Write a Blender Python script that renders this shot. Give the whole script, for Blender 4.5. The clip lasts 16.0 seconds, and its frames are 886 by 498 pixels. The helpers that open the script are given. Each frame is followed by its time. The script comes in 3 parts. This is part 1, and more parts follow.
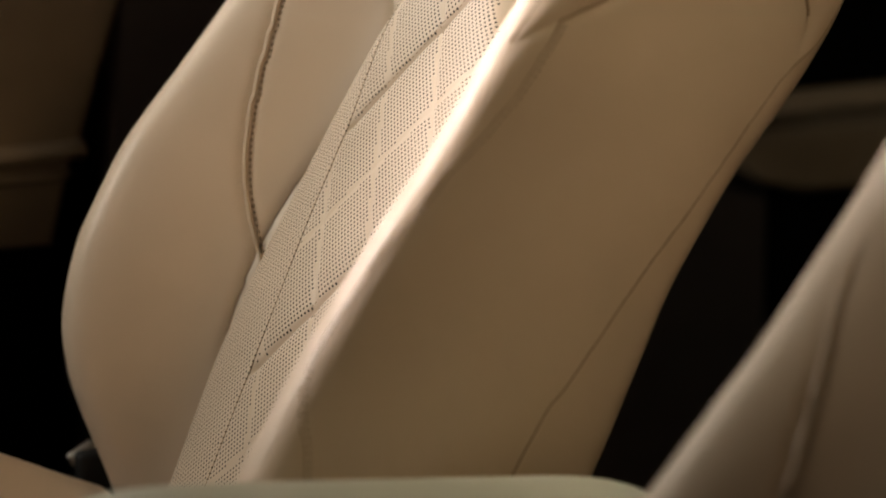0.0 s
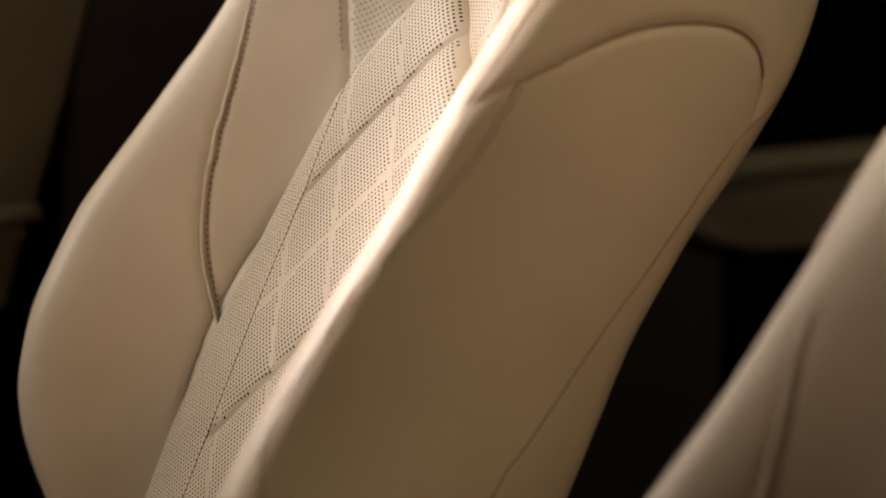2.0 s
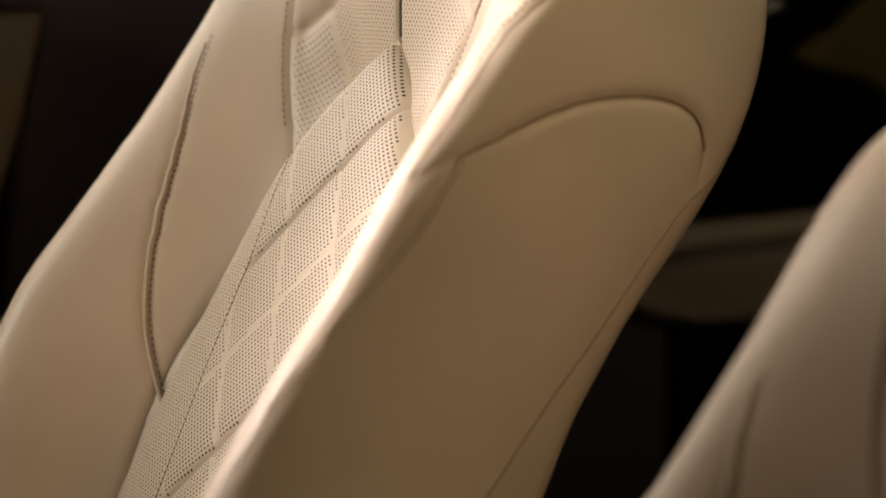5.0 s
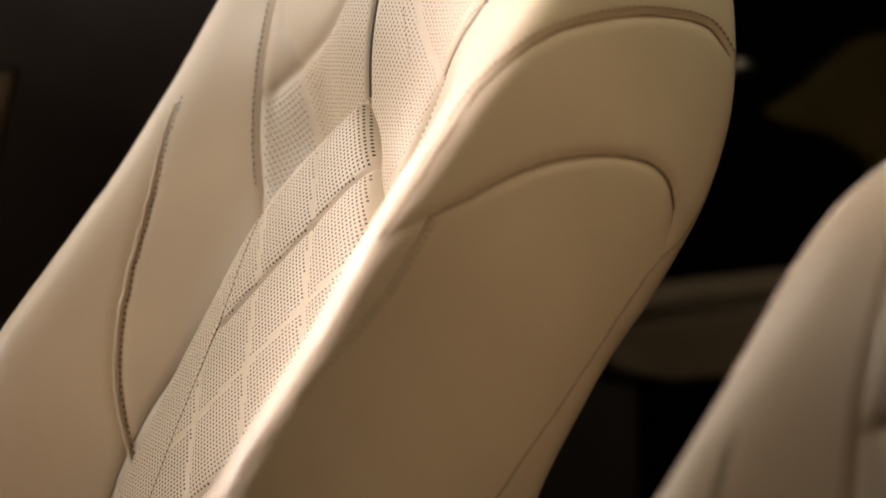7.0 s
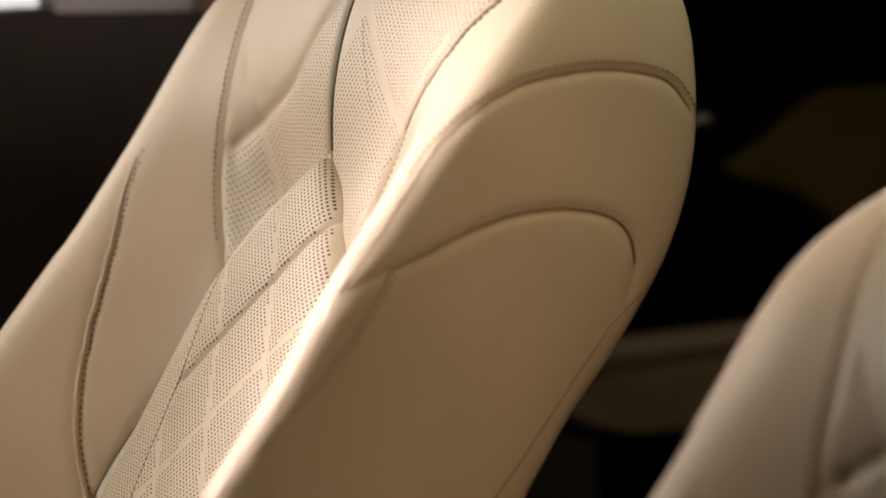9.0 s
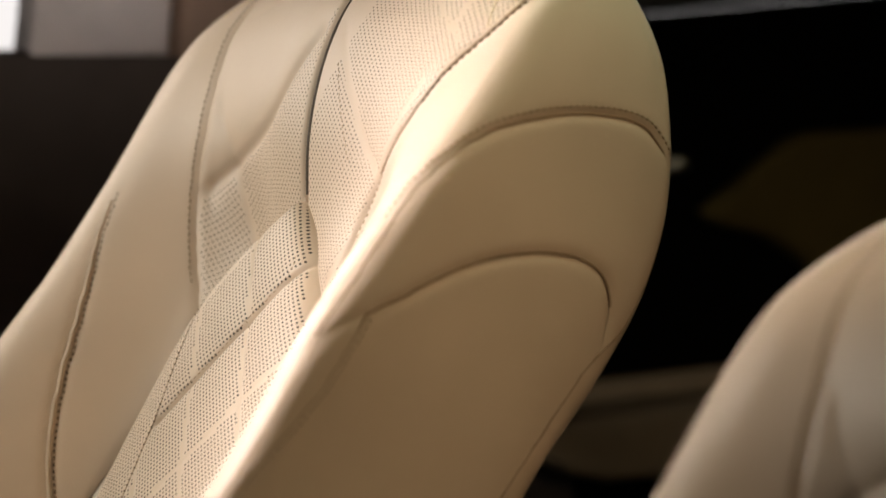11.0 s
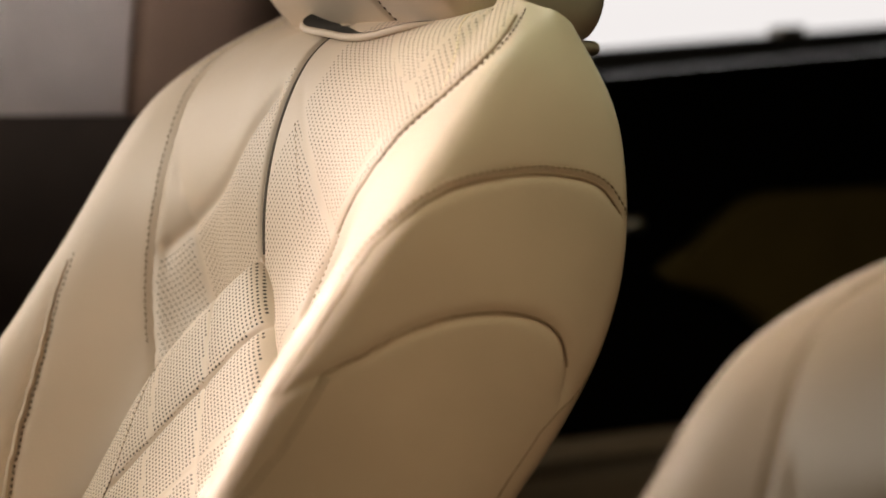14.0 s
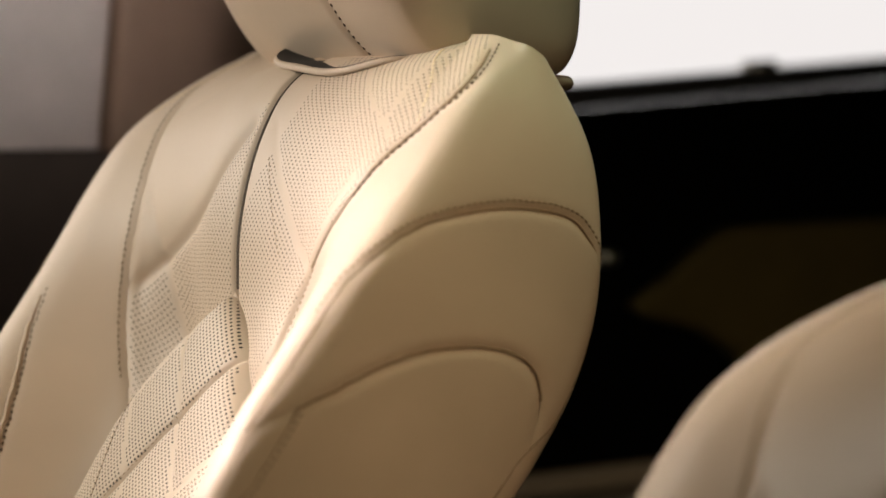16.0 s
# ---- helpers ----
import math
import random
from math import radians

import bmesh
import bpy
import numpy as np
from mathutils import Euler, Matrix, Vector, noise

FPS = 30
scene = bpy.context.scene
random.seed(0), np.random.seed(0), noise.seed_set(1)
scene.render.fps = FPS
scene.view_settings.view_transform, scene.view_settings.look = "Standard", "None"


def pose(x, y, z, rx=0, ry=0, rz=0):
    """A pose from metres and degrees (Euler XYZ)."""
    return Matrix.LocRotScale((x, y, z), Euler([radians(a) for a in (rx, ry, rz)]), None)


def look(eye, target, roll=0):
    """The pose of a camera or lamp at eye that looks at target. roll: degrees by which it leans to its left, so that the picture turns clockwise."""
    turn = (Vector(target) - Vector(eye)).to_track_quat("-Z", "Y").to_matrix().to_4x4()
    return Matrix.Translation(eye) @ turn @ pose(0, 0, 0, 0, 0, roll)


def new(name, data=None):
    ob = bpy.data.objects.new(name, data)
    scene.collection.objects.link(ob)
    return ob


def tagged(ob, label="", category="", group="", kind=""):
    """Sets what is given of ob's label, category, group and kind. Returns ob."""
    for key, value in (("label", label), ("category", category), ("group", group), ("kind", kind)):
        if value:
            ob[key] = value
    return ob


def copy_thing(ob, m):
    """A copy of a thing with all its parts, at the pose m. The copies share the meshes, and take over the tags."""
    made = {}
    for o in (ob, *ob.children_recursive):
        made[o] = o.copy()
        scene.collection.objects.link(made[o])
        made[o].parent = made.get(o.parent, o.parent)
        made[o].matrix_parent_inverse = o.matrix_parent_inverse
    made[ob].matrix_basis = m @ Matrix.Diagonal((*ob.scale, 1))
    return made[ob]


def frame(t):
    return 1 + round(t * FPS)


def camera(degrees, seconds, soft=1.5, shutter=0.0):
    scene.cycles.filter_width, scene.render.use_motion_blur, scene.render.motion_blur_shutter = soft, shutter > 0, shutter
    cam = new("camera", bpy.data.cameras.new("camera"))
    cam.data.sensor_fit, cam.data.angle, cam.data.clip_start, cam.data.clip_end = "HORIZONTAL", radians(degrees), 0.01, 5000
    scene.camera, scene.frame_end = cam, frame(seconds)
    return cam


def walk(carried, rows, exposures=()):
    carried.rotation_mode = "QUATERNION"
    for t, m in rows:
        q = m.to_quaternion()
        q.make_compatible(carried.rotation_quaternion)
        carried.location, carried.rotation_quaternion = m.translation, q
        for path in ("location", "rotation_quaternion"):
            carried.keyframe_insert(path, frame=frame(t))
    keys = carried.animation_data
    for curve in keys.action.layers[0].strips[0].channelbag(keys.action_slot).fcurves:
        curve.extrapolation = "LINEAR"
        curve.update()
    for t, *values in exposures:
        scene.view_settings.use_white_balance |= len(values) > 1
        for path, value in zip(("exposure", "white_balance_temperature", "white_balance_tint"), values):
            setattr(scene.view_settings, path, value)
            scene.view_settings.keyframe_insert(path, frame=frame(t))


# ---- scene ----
cam = camera(22.0, 16.0, soft=1.5)
EYE = (0.0, 0.0, 1.10)
PATH = [
    (0.0, 77.252, 0.065, -26.706), (0.5, 77.634, 0.057, -26.963), (1.0, 78.060, 0.055, -27.232),
    (1.5, 78.447, 0.065, -27.471), (2.0, 78.816, 0.087, -27.803), (2.5, 79.237, 0.104, -28.195),
    (3.0, 79.707, 0.110, -28.530), (3.5, 80.022, 0.108, -28.743), (4.0, 80.191, 0.105, -28.944),
    (6.5, 81.769, 0.388, -29.792), (7.0, 82.165, 0.371, -30.041), (7.5, 82.557, 0.332, -30.303),
    (8.0, 82.908, 0.291, -30.576), (8.5, 83.221, 0.269, -30.781), (9.0, 83.509, 0.275, -31.007),
    (11.5, 84.831, 0.041, -31.747), (12.0, 85.040, 0.015, -31.897), (12.5, 85.325, 0.001, -32.108),
    (13.0, 85.516, 0.003, -32.318), (13.5, 85.746, 0.019, -32.489), (14.0, 86.119, 0.036, -32.703),
    (14.5, 86.382, 0.038, -32.887), (15.0, 86.589, 0.038, -33.034), (15.5, 86.829, 0.047, -33.191),
    (16.0, 86.983, 0.062, -33.358),
]
walk(cam, [(t, pose(*EYE, rx, ry, rz)) for t, rx, ry, rz in PATH])
cam.data.dof.use_dof = True
cam.data.dof.focus_distance = 1.92
cam.data.dof.aperture_fstop = 2.4

# ---------------------------------------------------------------- light
world = bpy.data.worlds.new("world")
scene.world = world
world.use_nodes = True
wn, wl = world.node_tree.nodes, world.node_tree.links
sky = wn.new("ShaderNodeTexSky")
sky.sky_type = "NISHITA"
sky.sun_disc = False
sky.sun_elevation = radians(38)
sky.sun_rotation = radians(-60)
wl.new(sky.outputs[0], wn["Background"].inputs[0])
wn["Background"].inputs[1].default_value = 0.0015


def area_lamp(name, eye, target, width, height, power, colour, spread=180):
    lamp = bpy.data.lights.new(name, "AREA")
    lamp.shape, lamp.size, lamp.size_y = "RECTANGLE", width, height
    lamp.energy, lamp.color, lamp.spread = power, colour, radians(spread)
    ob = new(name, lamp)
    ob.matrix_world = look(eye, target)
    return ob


# area lamps stand in for window daylight, beams narrowed onto the passenger seat
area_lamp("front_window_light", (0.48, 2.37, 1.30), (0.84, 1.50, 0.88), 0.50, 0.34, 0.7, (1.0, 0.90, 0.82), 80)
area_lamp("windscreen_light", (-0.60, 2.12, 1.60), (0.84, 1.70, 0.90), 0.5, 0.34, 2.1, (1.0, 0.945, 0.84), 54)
# added fill lamps without a source: bolster crest, shoulder, seat side, pillar, rear door
area_lamp("crest_beam_fill", (-0.35, 1.98, 1.68), (0.87, 1.46, 0.93), 0.06, 0.60, 1.1, (1.0, 0.89, 0.89), 20)
area_lamp("shoulder_fill", (1.10, 1.30, 1.95), (1.10, 1.46, 1.10), 0.3, 0.3, 0.32, (0.80, 0.97, 0.70), 44)
area_lamp("side_panel_fill", (1.16, 0.68, 1.66), (0.94, 1.455, 0.85), 0.26, 0.26, 0.41, (1.0, 0.71, 0.41), 50)
area_lamp("pillar_fill", (-0.30, -0.30, 1.60), (1.04, 2.40, 1.36), 0.35, 0.30, 0.36, (1.0, 0.92, 0.88), 15)
area_lamp("rear_door_fill", (2.70, 0.20, 1.50), (2.00, 2.38, 0.72), 0.40, 0.30, 0.14, (1.0, 0.84, 0.60), 36)


# ---------------------------------------------------------------- materials
def material(name, colour, roughness=0.5, metallic=0.0, vary=0.08, grain=900.0, bump=0.08, stain=14.0, specular=0.5):
    """A surface with fine grain and soft large patches, both in metres of the object."""
    m = bpy.data.materials.new(name)
    m.use_nodes = True
    n, l = m.node_tree.nodes, m.node_tree.links
    b = n["Principled BSDF"]
    b.inputs["Roughness"].default_value, b.inputs["Metallic"].default_value = roughness, metallic
    b.inputs["Specular IOR Level"].default_value = specular
    co = n.new("ShaderNodeTexCoord")
    big, fine = n.new("ShaderNodeTexNoise"), n.new("ShaderNodeTexNoise")
    big.inputs["Scale"].default_value, fine.inputs["Scale"].default_value = stain, grain
    big.inputs["Detail"].default_value, fine.inputs["Detail"].default_value = 3, 2
    ramp = n.new("ShaderNodeValToRGB")
    lo, hi = ramp.color_ramp.elements
    lo.position, hi.position = 0.3, 0.7
    lo.color = (*[c * (1 - vary) for c in colour], 1)
    hi.color = (*[min(1, c * (1 + vary)) for c in colour], 1)
    bp = n.new("ShaderNodeBump")
    bp.inputs["Strength"].default_value, bp.inputs["Distance"].default_value = bump, 0.001
    l.new(co.outputs["Object"], big.inputs["Vector"]), l.new(co.outputs["Object"], fine.inputs["Vector"])
    l.new(big.outputs["Fac"], ramp.inputs["Fac"]), l.new(ramp.outputs["Color"], b.inputs["Base Color"])
    l.new(fine.outputs["Fac"], bp.inputs["Height"]), l.new(bp.outputs["Normal"], b.inputs["Normal"])
    return m


HIDE = (0.57, 0.448, 0.328)


def leather(name, colour=HIDE, perforated=None):
    """Grained leather. perforated: a function that adds the factor of the punched holes from the map of metres."""
    m = bpy.data.materials.new(name)
    m.use_nodes = True
    n, l = m.node_tree.nodes, m.node_tree.links
    b = n["Principled BSDF"]
    b.inputs["Specular IOR Level"].default_value = 0.45
    co = n.new("ShaderNodeTexCoord")
    big, mid = n.new("ShaderNodeTexNoise"), n.new("ShaderNodeTexNoise")
    big.inputs["Scale"].default_value, mid.inputs["Scale"].default_value = 9, 120
    cells = n.new("ShaderNodeTexVoronoi")
    cells.feature, cells.inputs["Scale"].default_value = "SMOOTH_F1", 700
    warp = n.new("ShaderNodeMixRGB")
    warp.blend_type, warp.inputs[0].default_value = "ADD", 0.004
    l.new(co.outputs["Object"], warp.inputs[1]), l.new(mid.outputs["Color"], warp.inputs[2])
    l.new(co.outputs["Object"], big.inputs["Vector"]), l.new(co.outputs["Object"], mid.inputs["Vector"])
    l.new(warp.outputs[0], cells.inputs["Vector"])
    ramp = n.new("ShaderNodeValToRGB")
    lo, hi = ramp.color_ramp.elements
    lo.position, hi.position = 0.3, 0.72
    lo.color = (*[c * 0.95 for c in colour], 1)
    hi.color = (*[c * 1.04 for c in colour], 1)
    l.new(big.outputs["Fac"], ramp.inputs["Fac"])
    gloss = n.new("ShaderNodeMapRange")
    gloss.inputs[3].default_value, gloss.inputs[4].default_value = 0.40, 0.54
    l.new(mid.outputs["Fac"], gloss.inputs[0]), l.new(gloss.outputs[0], b.inputs["Roughness"])
    soft = n.new("ShaderNodeBump")
    soft.inputs["Strength"].default_value, soft.inputs["Distance"].default_value = 0.16, 0.0006
    l.new(cells.outputs["Distance"], soft.inputs["Height"])
    crease = n.new("ShaderNodeBump")
    crease.inputs["Strength"].default_value, crease.inputs["Distance"].default_value = 0.12, 0.002
    folds = n.new("ShaderNodeTexNoise")
    folds.inputs["Scale"].default_value, folds.inputs["Detail"].default_value = 38, 4
    l.new(co.outputs["Object"], folds.inputs["Vector"]), l.new(folds.outputs["Fac"], crease.inputs["Height"])
    l.new(crease.outputs["Normal"], soft.inputs["Normal"])
    colour_out, normal_out = ramp.outputs["Color"], soft.outputs["Normal"]
    if perforated:
        hole = perforated(n, l)
        dark = n.new("ShaderNodeMixRGB")
        dark.inputs[2].default_value = (0.02, 0.013, 0.008, 1)
        l.new(hole, dark.inputs[0]), l.new(colour_out, dark.inputs[1])
        pit = n.new("ShaderNodeBump")
        pit.invert = True
        pit.inputs["Strength"].default_value, pit.inputs["Distance"].default_value = 0.5, 0.001
        l.new(hole, pit.inputs["Height"]), l.new(normal_out, pit.inputs["Normal"])
        colour_out, normal_out = dark.outputs[0], pit.outputs["Normal"]
    l.new(colour_out, b.inputs["Base Color"]), l.new(normal_out, b.inputs["Normal"])
    return m


def maths(n, l, op, a, b=None, c=None):
    q = n.new("ShaderNodeMath")
    q.operation = op
    for k, x in enumerate((a, b, c)):
        if x is not None:
            if isinstance(x, (int, float)):
                q.inputs[k].default_value = x
            else:
                l.new(x, q.inputs[k])
    return q.outputs[0]


def punched(pitch, radius, families, band):
    """Holes on a staggered lattice, left out in bands along two families of diagonals; the map holds (v, u) in metres,
    a second map the distance to the edge of the panel."""
    def build(n, l):
        uv = n.new("ShaderNodeUVMap")
        uv.uv_map = "metres"
        sep = n.new("ShaderNodeSeparateXYZ")
        l.new(uv.outputs[0], sep.inputs[0])
        v, u = sep.outputs[0], sep.outputs[1]
        row = maths(n, l, "DIVIDE", u, pitch * 0.5)
        rowi = maths(n, l, "ROUND", row)
        odd = maths(n, l, "MODULO", maths(n, l, "ABSOLUTE", rowi), 2.0)
        col = maths(n, l, "ADD", maths(n, l, "DIVIDE", v, pitch), maths(n, l, "MULTIPLY", odd, 0.5))
        dv = maths(n, l, "MULTIPLY", maths(n, l, "SUBTRACT", col, maths(n, l, "ROUND", col)), pitch)
        du = maths(n, l, "MULTIPLY", maths(n, l, "SUBTRACT", row, rowi), pitch * 0.5)
        r = maths(n, l, "SQRT", maths(n, l, "ADD", maths(n, l, "MULTIPLY", dv, dv), maths(n, l, "MULTIPLY", du, du)))
        hole = n.new("ShaderNodeMapRange")
        hole.inputs[1].default_value, hole.inputs[2].default_value = radius * 0.86, radius * 1.14
        hole.inputs[3].default_value, hole.inputs[4].default_value = 1.0, 0.0
        l.new(r, hole.inputs[0])
        out = hole.outputs[0]
        edge = n.new("ShaderNodeUVMap")
        edge.uv_map = "edge"
        es = n.new("ShaderNodeSeparateXYZ")
        l.new(edge.outputs[0], es.inputs[0])
        # centres of the holes against the plain bands
        vc = maths(n, l, "SUBTRACT", v, dv)
        uc = maths(n, l, "SUBTRACT", u, du)
        for slope, first, step in families:
            k = maths(n, l, "SUBTRACT", maths(n, l, "ADD", uc, maths(n, l, "MULTIPLY", vc, 1 / slope)), first)
            k = maths(n, l, "DIVIDE", k, step)
            k = maths(n, l, "ABSOLUTE", maths(n, l, "SUBTRACT", k, maths(n, l, "ROUND", k)))
            keep = maths(n, l, "MAXIMUM", maths(n, l, "GREATER_THAN", k, band / step), maths(n, l, "LESS_THAN", es.outputs[1], 0.0))
            out = maths(n, l, "MULTIPLY", out, keep)
        return maths(n, l, "MULTIPLY", out, maths(n, l, "GREATER_THAN", es.outputs[0], 0.0045))
    return build


LEATHER = leather("cream_leather")
PERFORATED = leather("perforated_leather", perforated=punched(0.0062, 0.00104, ((0.77, 0.285, 0.1315), (-0.70, 0.320, 0.129)), 0.0054))
PERFORATED_WIDE = leather("perforated_wide_leather", perforated=punched(0.0062, 0.00080, (), 0.0))
THREAD = material("thread", (0.33, 0.24, 0.15), 0.75, vary=0.15, grain=3000, bump=0.3)
PIPING = leather("piping_leather", (0.50, 0.39, 0.275))
GREY_HIDE = leather("greenish_leather", (0.44, 0.42, 0.30))
SHELL = material("back_shell_leather", (0.42, 0.33, 0.235), 0.55, grain=1200)
THREAD_DARK = material("dark_thread", (0.09, 0.055, 0.03), 0.75, vary=0.15, grain=3000, bump=0.3)
THREAD_PALE = material("pale_thread", (0.75, 0.62, 0.40), 0.7, vary=0.1, grain=3000, bump=0.3)
WELT = material("brown_welt", (0.17, 0.115, 0.068), 0.7)
# brown for thin cords that draw the shade lines in seams and creases
CREASE_SHADE = material("crease_shade", (0.27, 0.185, 0.11), 0.7)
# dark brown that stands in for the shade deep in the centre groove
SEAM_SHADE = material("seam_shade", (0.06, 0.04, 0.022), 0.7)
CHROME = material("brushed_metal", (0.62, 0.58, 0.52), 0.28, 1.0, vary=0.05, grain=1500, bump=0.05)
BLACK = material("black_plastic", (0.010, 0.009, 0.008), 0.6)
# base and sheen cut to near black: the unlit cabin's shade in colour
DARK = material("shade_dark_trim", (0.003, 0.0026, 0.0022), 0.9, specular=0.05)
PILLAR = material("dark_brown_trim", (0.075, 0.056, 0.045), 0.5, vary=0.12)
TRIM = material("door_leather", (0.36, 0.265, 0.16), 0.5, grain=700)
TAN = material("belt_cover_leather", (0.32, 0.21, 0.15), 0.6, grain=700)
OLIVE = material("olive_leather", (0.12, 0.082, 0.020), 0.7, grain=700, specular=0.15)
CLOTH = material("grey_cloth", (0.72, 0.64, 0.60), 0.85, grain=1800, bump=0.2)
SILL = material("sill_trim", (0.035, 0.032, 0.03), 0.5)
CARPET = material("carpet", (0.008, 0.007, 0.006), 0.95, grain=500, bump=0.5)
LINER = material("headliner", (0.30, 0.28, 0.25), 0.9, grain=1500)
GLOW = bpy.data.materials.new("outdoor_light")
GLOW.use_nodes = True
GLOW.node_tree.nodes["Principled BSDF"].inputs["Base Color"].default_value = (0.8, 0.8, 0.8, 1)
GLOW.node_tree.nodes["Principled BSDF"].inputs["Emission Color"].default_value = (1.0, 0.95, 0.93, 1)
GLOW.node_tree.nodes["Principled BSDF"].inputs["Emission Strength"].default_value = 0.90


# ---------------------------------------------------------------- mesh helpers
def mesh_object(name, verts, faces, mat, parent=None, label="", smooth=True, uv=None, edge=None):
    me = bpy.data.meshes.new(name)
    me.from_pydata([tuple(map(float, p)) for p in verts], [], [tuple(map(int, f)) for f in faces])
    me.materials.append(mat)
    if smooth:
        me.shade_smooth()
    for key, values in (("metres", uv), ("edge", edge)):
        if values is not None:
            layer = me.uv_layers.new(name=key)
            idx = np.empty(len(me.loops), dtype=np.int32)
            me.loops.foreach_get("vertex_index", idx)
            layer.data.foreach_set("uv", np.asarray(values, dtype=np.float32)[idx].ravel())
    ob = new(name, me)
    if parent:
        ob.parent = parent
    return tagged(ob, label) if label else ob


def part(name, bm, mat, parent=None, label="", smooth=True):
    """Links a bmesh as one mesh object under a thing or a part."""
    me = bpy.data.meshes.new(name)
    bmesh.ops.recalc_face_normals(bm, faces=bm.faces)
    bm.to_mesh(me)
    bm.free()
    me.materials.append(mat)
    if smooth:
        me.shade_smooth()
    ob = new(name, me)
    if parent:
        ob.parent = parent
    return tagged(ob, label) if label else ob


def box(size, at=(0, 0, 0), bevel=0.0, segments=3, turn=(0, 0, 0)):
    bm = bmesh.new()
    bmesh.ops.create_cube(bm, size=1, matrix=pose(*at, *turn) @ Matrix.Diagonal((*size, 1)))
    if bevel:
        bmesh.ops.bevel(bm, geom=bm.edges[:], offset=bevel, segments=segments, profile=0.5, affect="EDGES")
    return bm


def tube(points, radius, sides=8):
    """A round cord along points, as arrays of vertices and faces."""
    pts = np.asarray(points, float)
    tan = np.gradient(pts, axis=0)
    tan /= np.linalg.norm(tan, axis=1)[:, None] + 1e-12
    side = np.cross(tan, (0.31, 0.2, 0.93))
    side /= np.linalg.norm(side, axis=1)[:, None]
    up = np.cross(side, tan)
    a = np.linspace(0, 2 * np.pi, sides, endpoint=False)
    ring = np.cos(a)[None, :, None] * side[:, None] + np.sin(a)[None, :, None] * up[:, None]
    verts = (pts[:, None] + radius * ring).reshape(-1, 3)
    faces = [(i * sides + k, i * sides + (k + 1) % sides, (i + 1) * sides + (k + 1) % sides, (i + 1) * sides + k)
             for i in range(len(pts) - 1) for k in range(sides)]
    return verts, faces


def smooth_curve(points, count):
    """Catmull-Rom through a few points, evenly spaced."""
    p = np.asarray(points, float)
    p = np.vstack([2 * p[0] - p[1], p, 2 * p[-1] - p[-2]])
    out = []
    for i in range(1, len(p) - 2):
        for t in np.linspace(0, 1, 24, endpoint=False):
            a, b, c, d = p[i - 1], p[i], p[i + 1], p[i + 2]
            out.append(0.5 * (2 * b + (c - a) * t + (2 * a - 5 * b + 4 * c - d) * t * t + (3 * b - a - 3 * c + d) * t ** 3))
    out.append(p[-2])
    out = np.array(out)
    s = np.concatenate([[0], np.cumsum(np.linalg.norm(np.diff(out, axis=0), axis=1))])
    q = np.linspace(0, s[-1], count)
    return np.stack([np.interp(q, s, out[:, k]) for k in range(out.shape[1])], axis=1)


def table(rows):
    """A smooth function from a few rows (x, value...)."""
    r = np.asarray(rows, float)
    x = np.linspace(r[0, 0], r[-1, 0], 400)
    k = np.exp(-0.5 * (np.arange(-24, 25) / 8.0) ** 2)
    k /= k.sum()
    cols = []
    for c in range(1, r.shape[1]):
        y = np.interp(x, r[:, 0], r[:, c])
        pad = np.concatenate([2 * y[0] - y[24:0:-1], y, 2 * y[-1] - y[-2:-26:-1]])
        cols.append(np.convolve(pad, k, "valid"))
    return lambda u: [float(np.interp(u, x, c)) for c in cols]


# ---------------------------------------------------------------- seat backrest
# u runs up along the backrest, v across, n forward from the plane of the insert; outboard and inboard halves differ a
# little at the shoulder to fit the camera's view
TOP = 0.674
COLS = 150
FRONT = 70
ROWS = np.concatenate([np.linspace(-0.26, 0.60, 190, endpoint=False), np.linspace(0.60, TOP, 40)])
crest_low = [(-0.26, -0.06, 0.19), (-0.196, -0.006, 0.21), (-0.125, 0.072, 0.22), (-0.076, 0.106, 0.226), (0.0, 0.124, 0.232),
             (0.1, 0.120, 0.239), (0.2, 0.097, 0.241)]
crest_low_near = [(-0.26, 0.06, 0.22), (-0.125, 0.101, 0.226), (-0.076, 0.103, 0.230), (0.0, 0.102, 0.234), (0.1, 0.094, 0.239), (0.2, 0.078, 0.241)]
crest_at = {1: table(crest_low + [(0.3, 0.076, 0.242), (0.4, 0.063, 0.242), (0.45, 0.060, 0.242), (0.5, 0.056, 0.242), (0.55, 0.047, 0.240),
                                  (0.6, 0.022, 0.234), (0.64, -0.002, 0.222), (TOP, -0.024, 0.200)]),
            -1: table(crest_low_near + [(0.3, 0.070, 0.242), (0.4, 0.052, 0.241), (0.45, 0.042, 0.240), (0.5, 0.031, 0.238), (0.55, 0.020, 0.234),
                                   (0.6, 0.008, 0.228), (0.64, -0.008, 0.214), (TOP, -0.026, 0.190)])}
width_at = table([(-0.26, 0.235), (-0.1, 0.255), (0.1, 0.262), (0.3, 0.263), (0.45, 0.262), (0.55, 0.258), (0.62, 0.246), (TOP, 0.212)])
back_at = table([(-0.26, -0.18), (0.0, -0.186), (0.18, -0.173), (0.28, -0.183), (0.35, -0.201), (0.43, -0.212), (0.5, -0.205),
                 (0.55, -0.185), (0.6, -0.157), (0.625, -0.141), (0.654, -0.116), (TOP, -0.080)])
valley_at = table([(-0.26, -0.05), (0.0, -0.035), (0.3, -0.034), (0.38, -0.026), (0.42, -0.005), (0.455, 0.016), (0.51, 0.033),
                   (0.56, 0.040), (0.59, 0.038), (0.62, 0.028), (0.65, 0.002), (TOP, -0.030)])
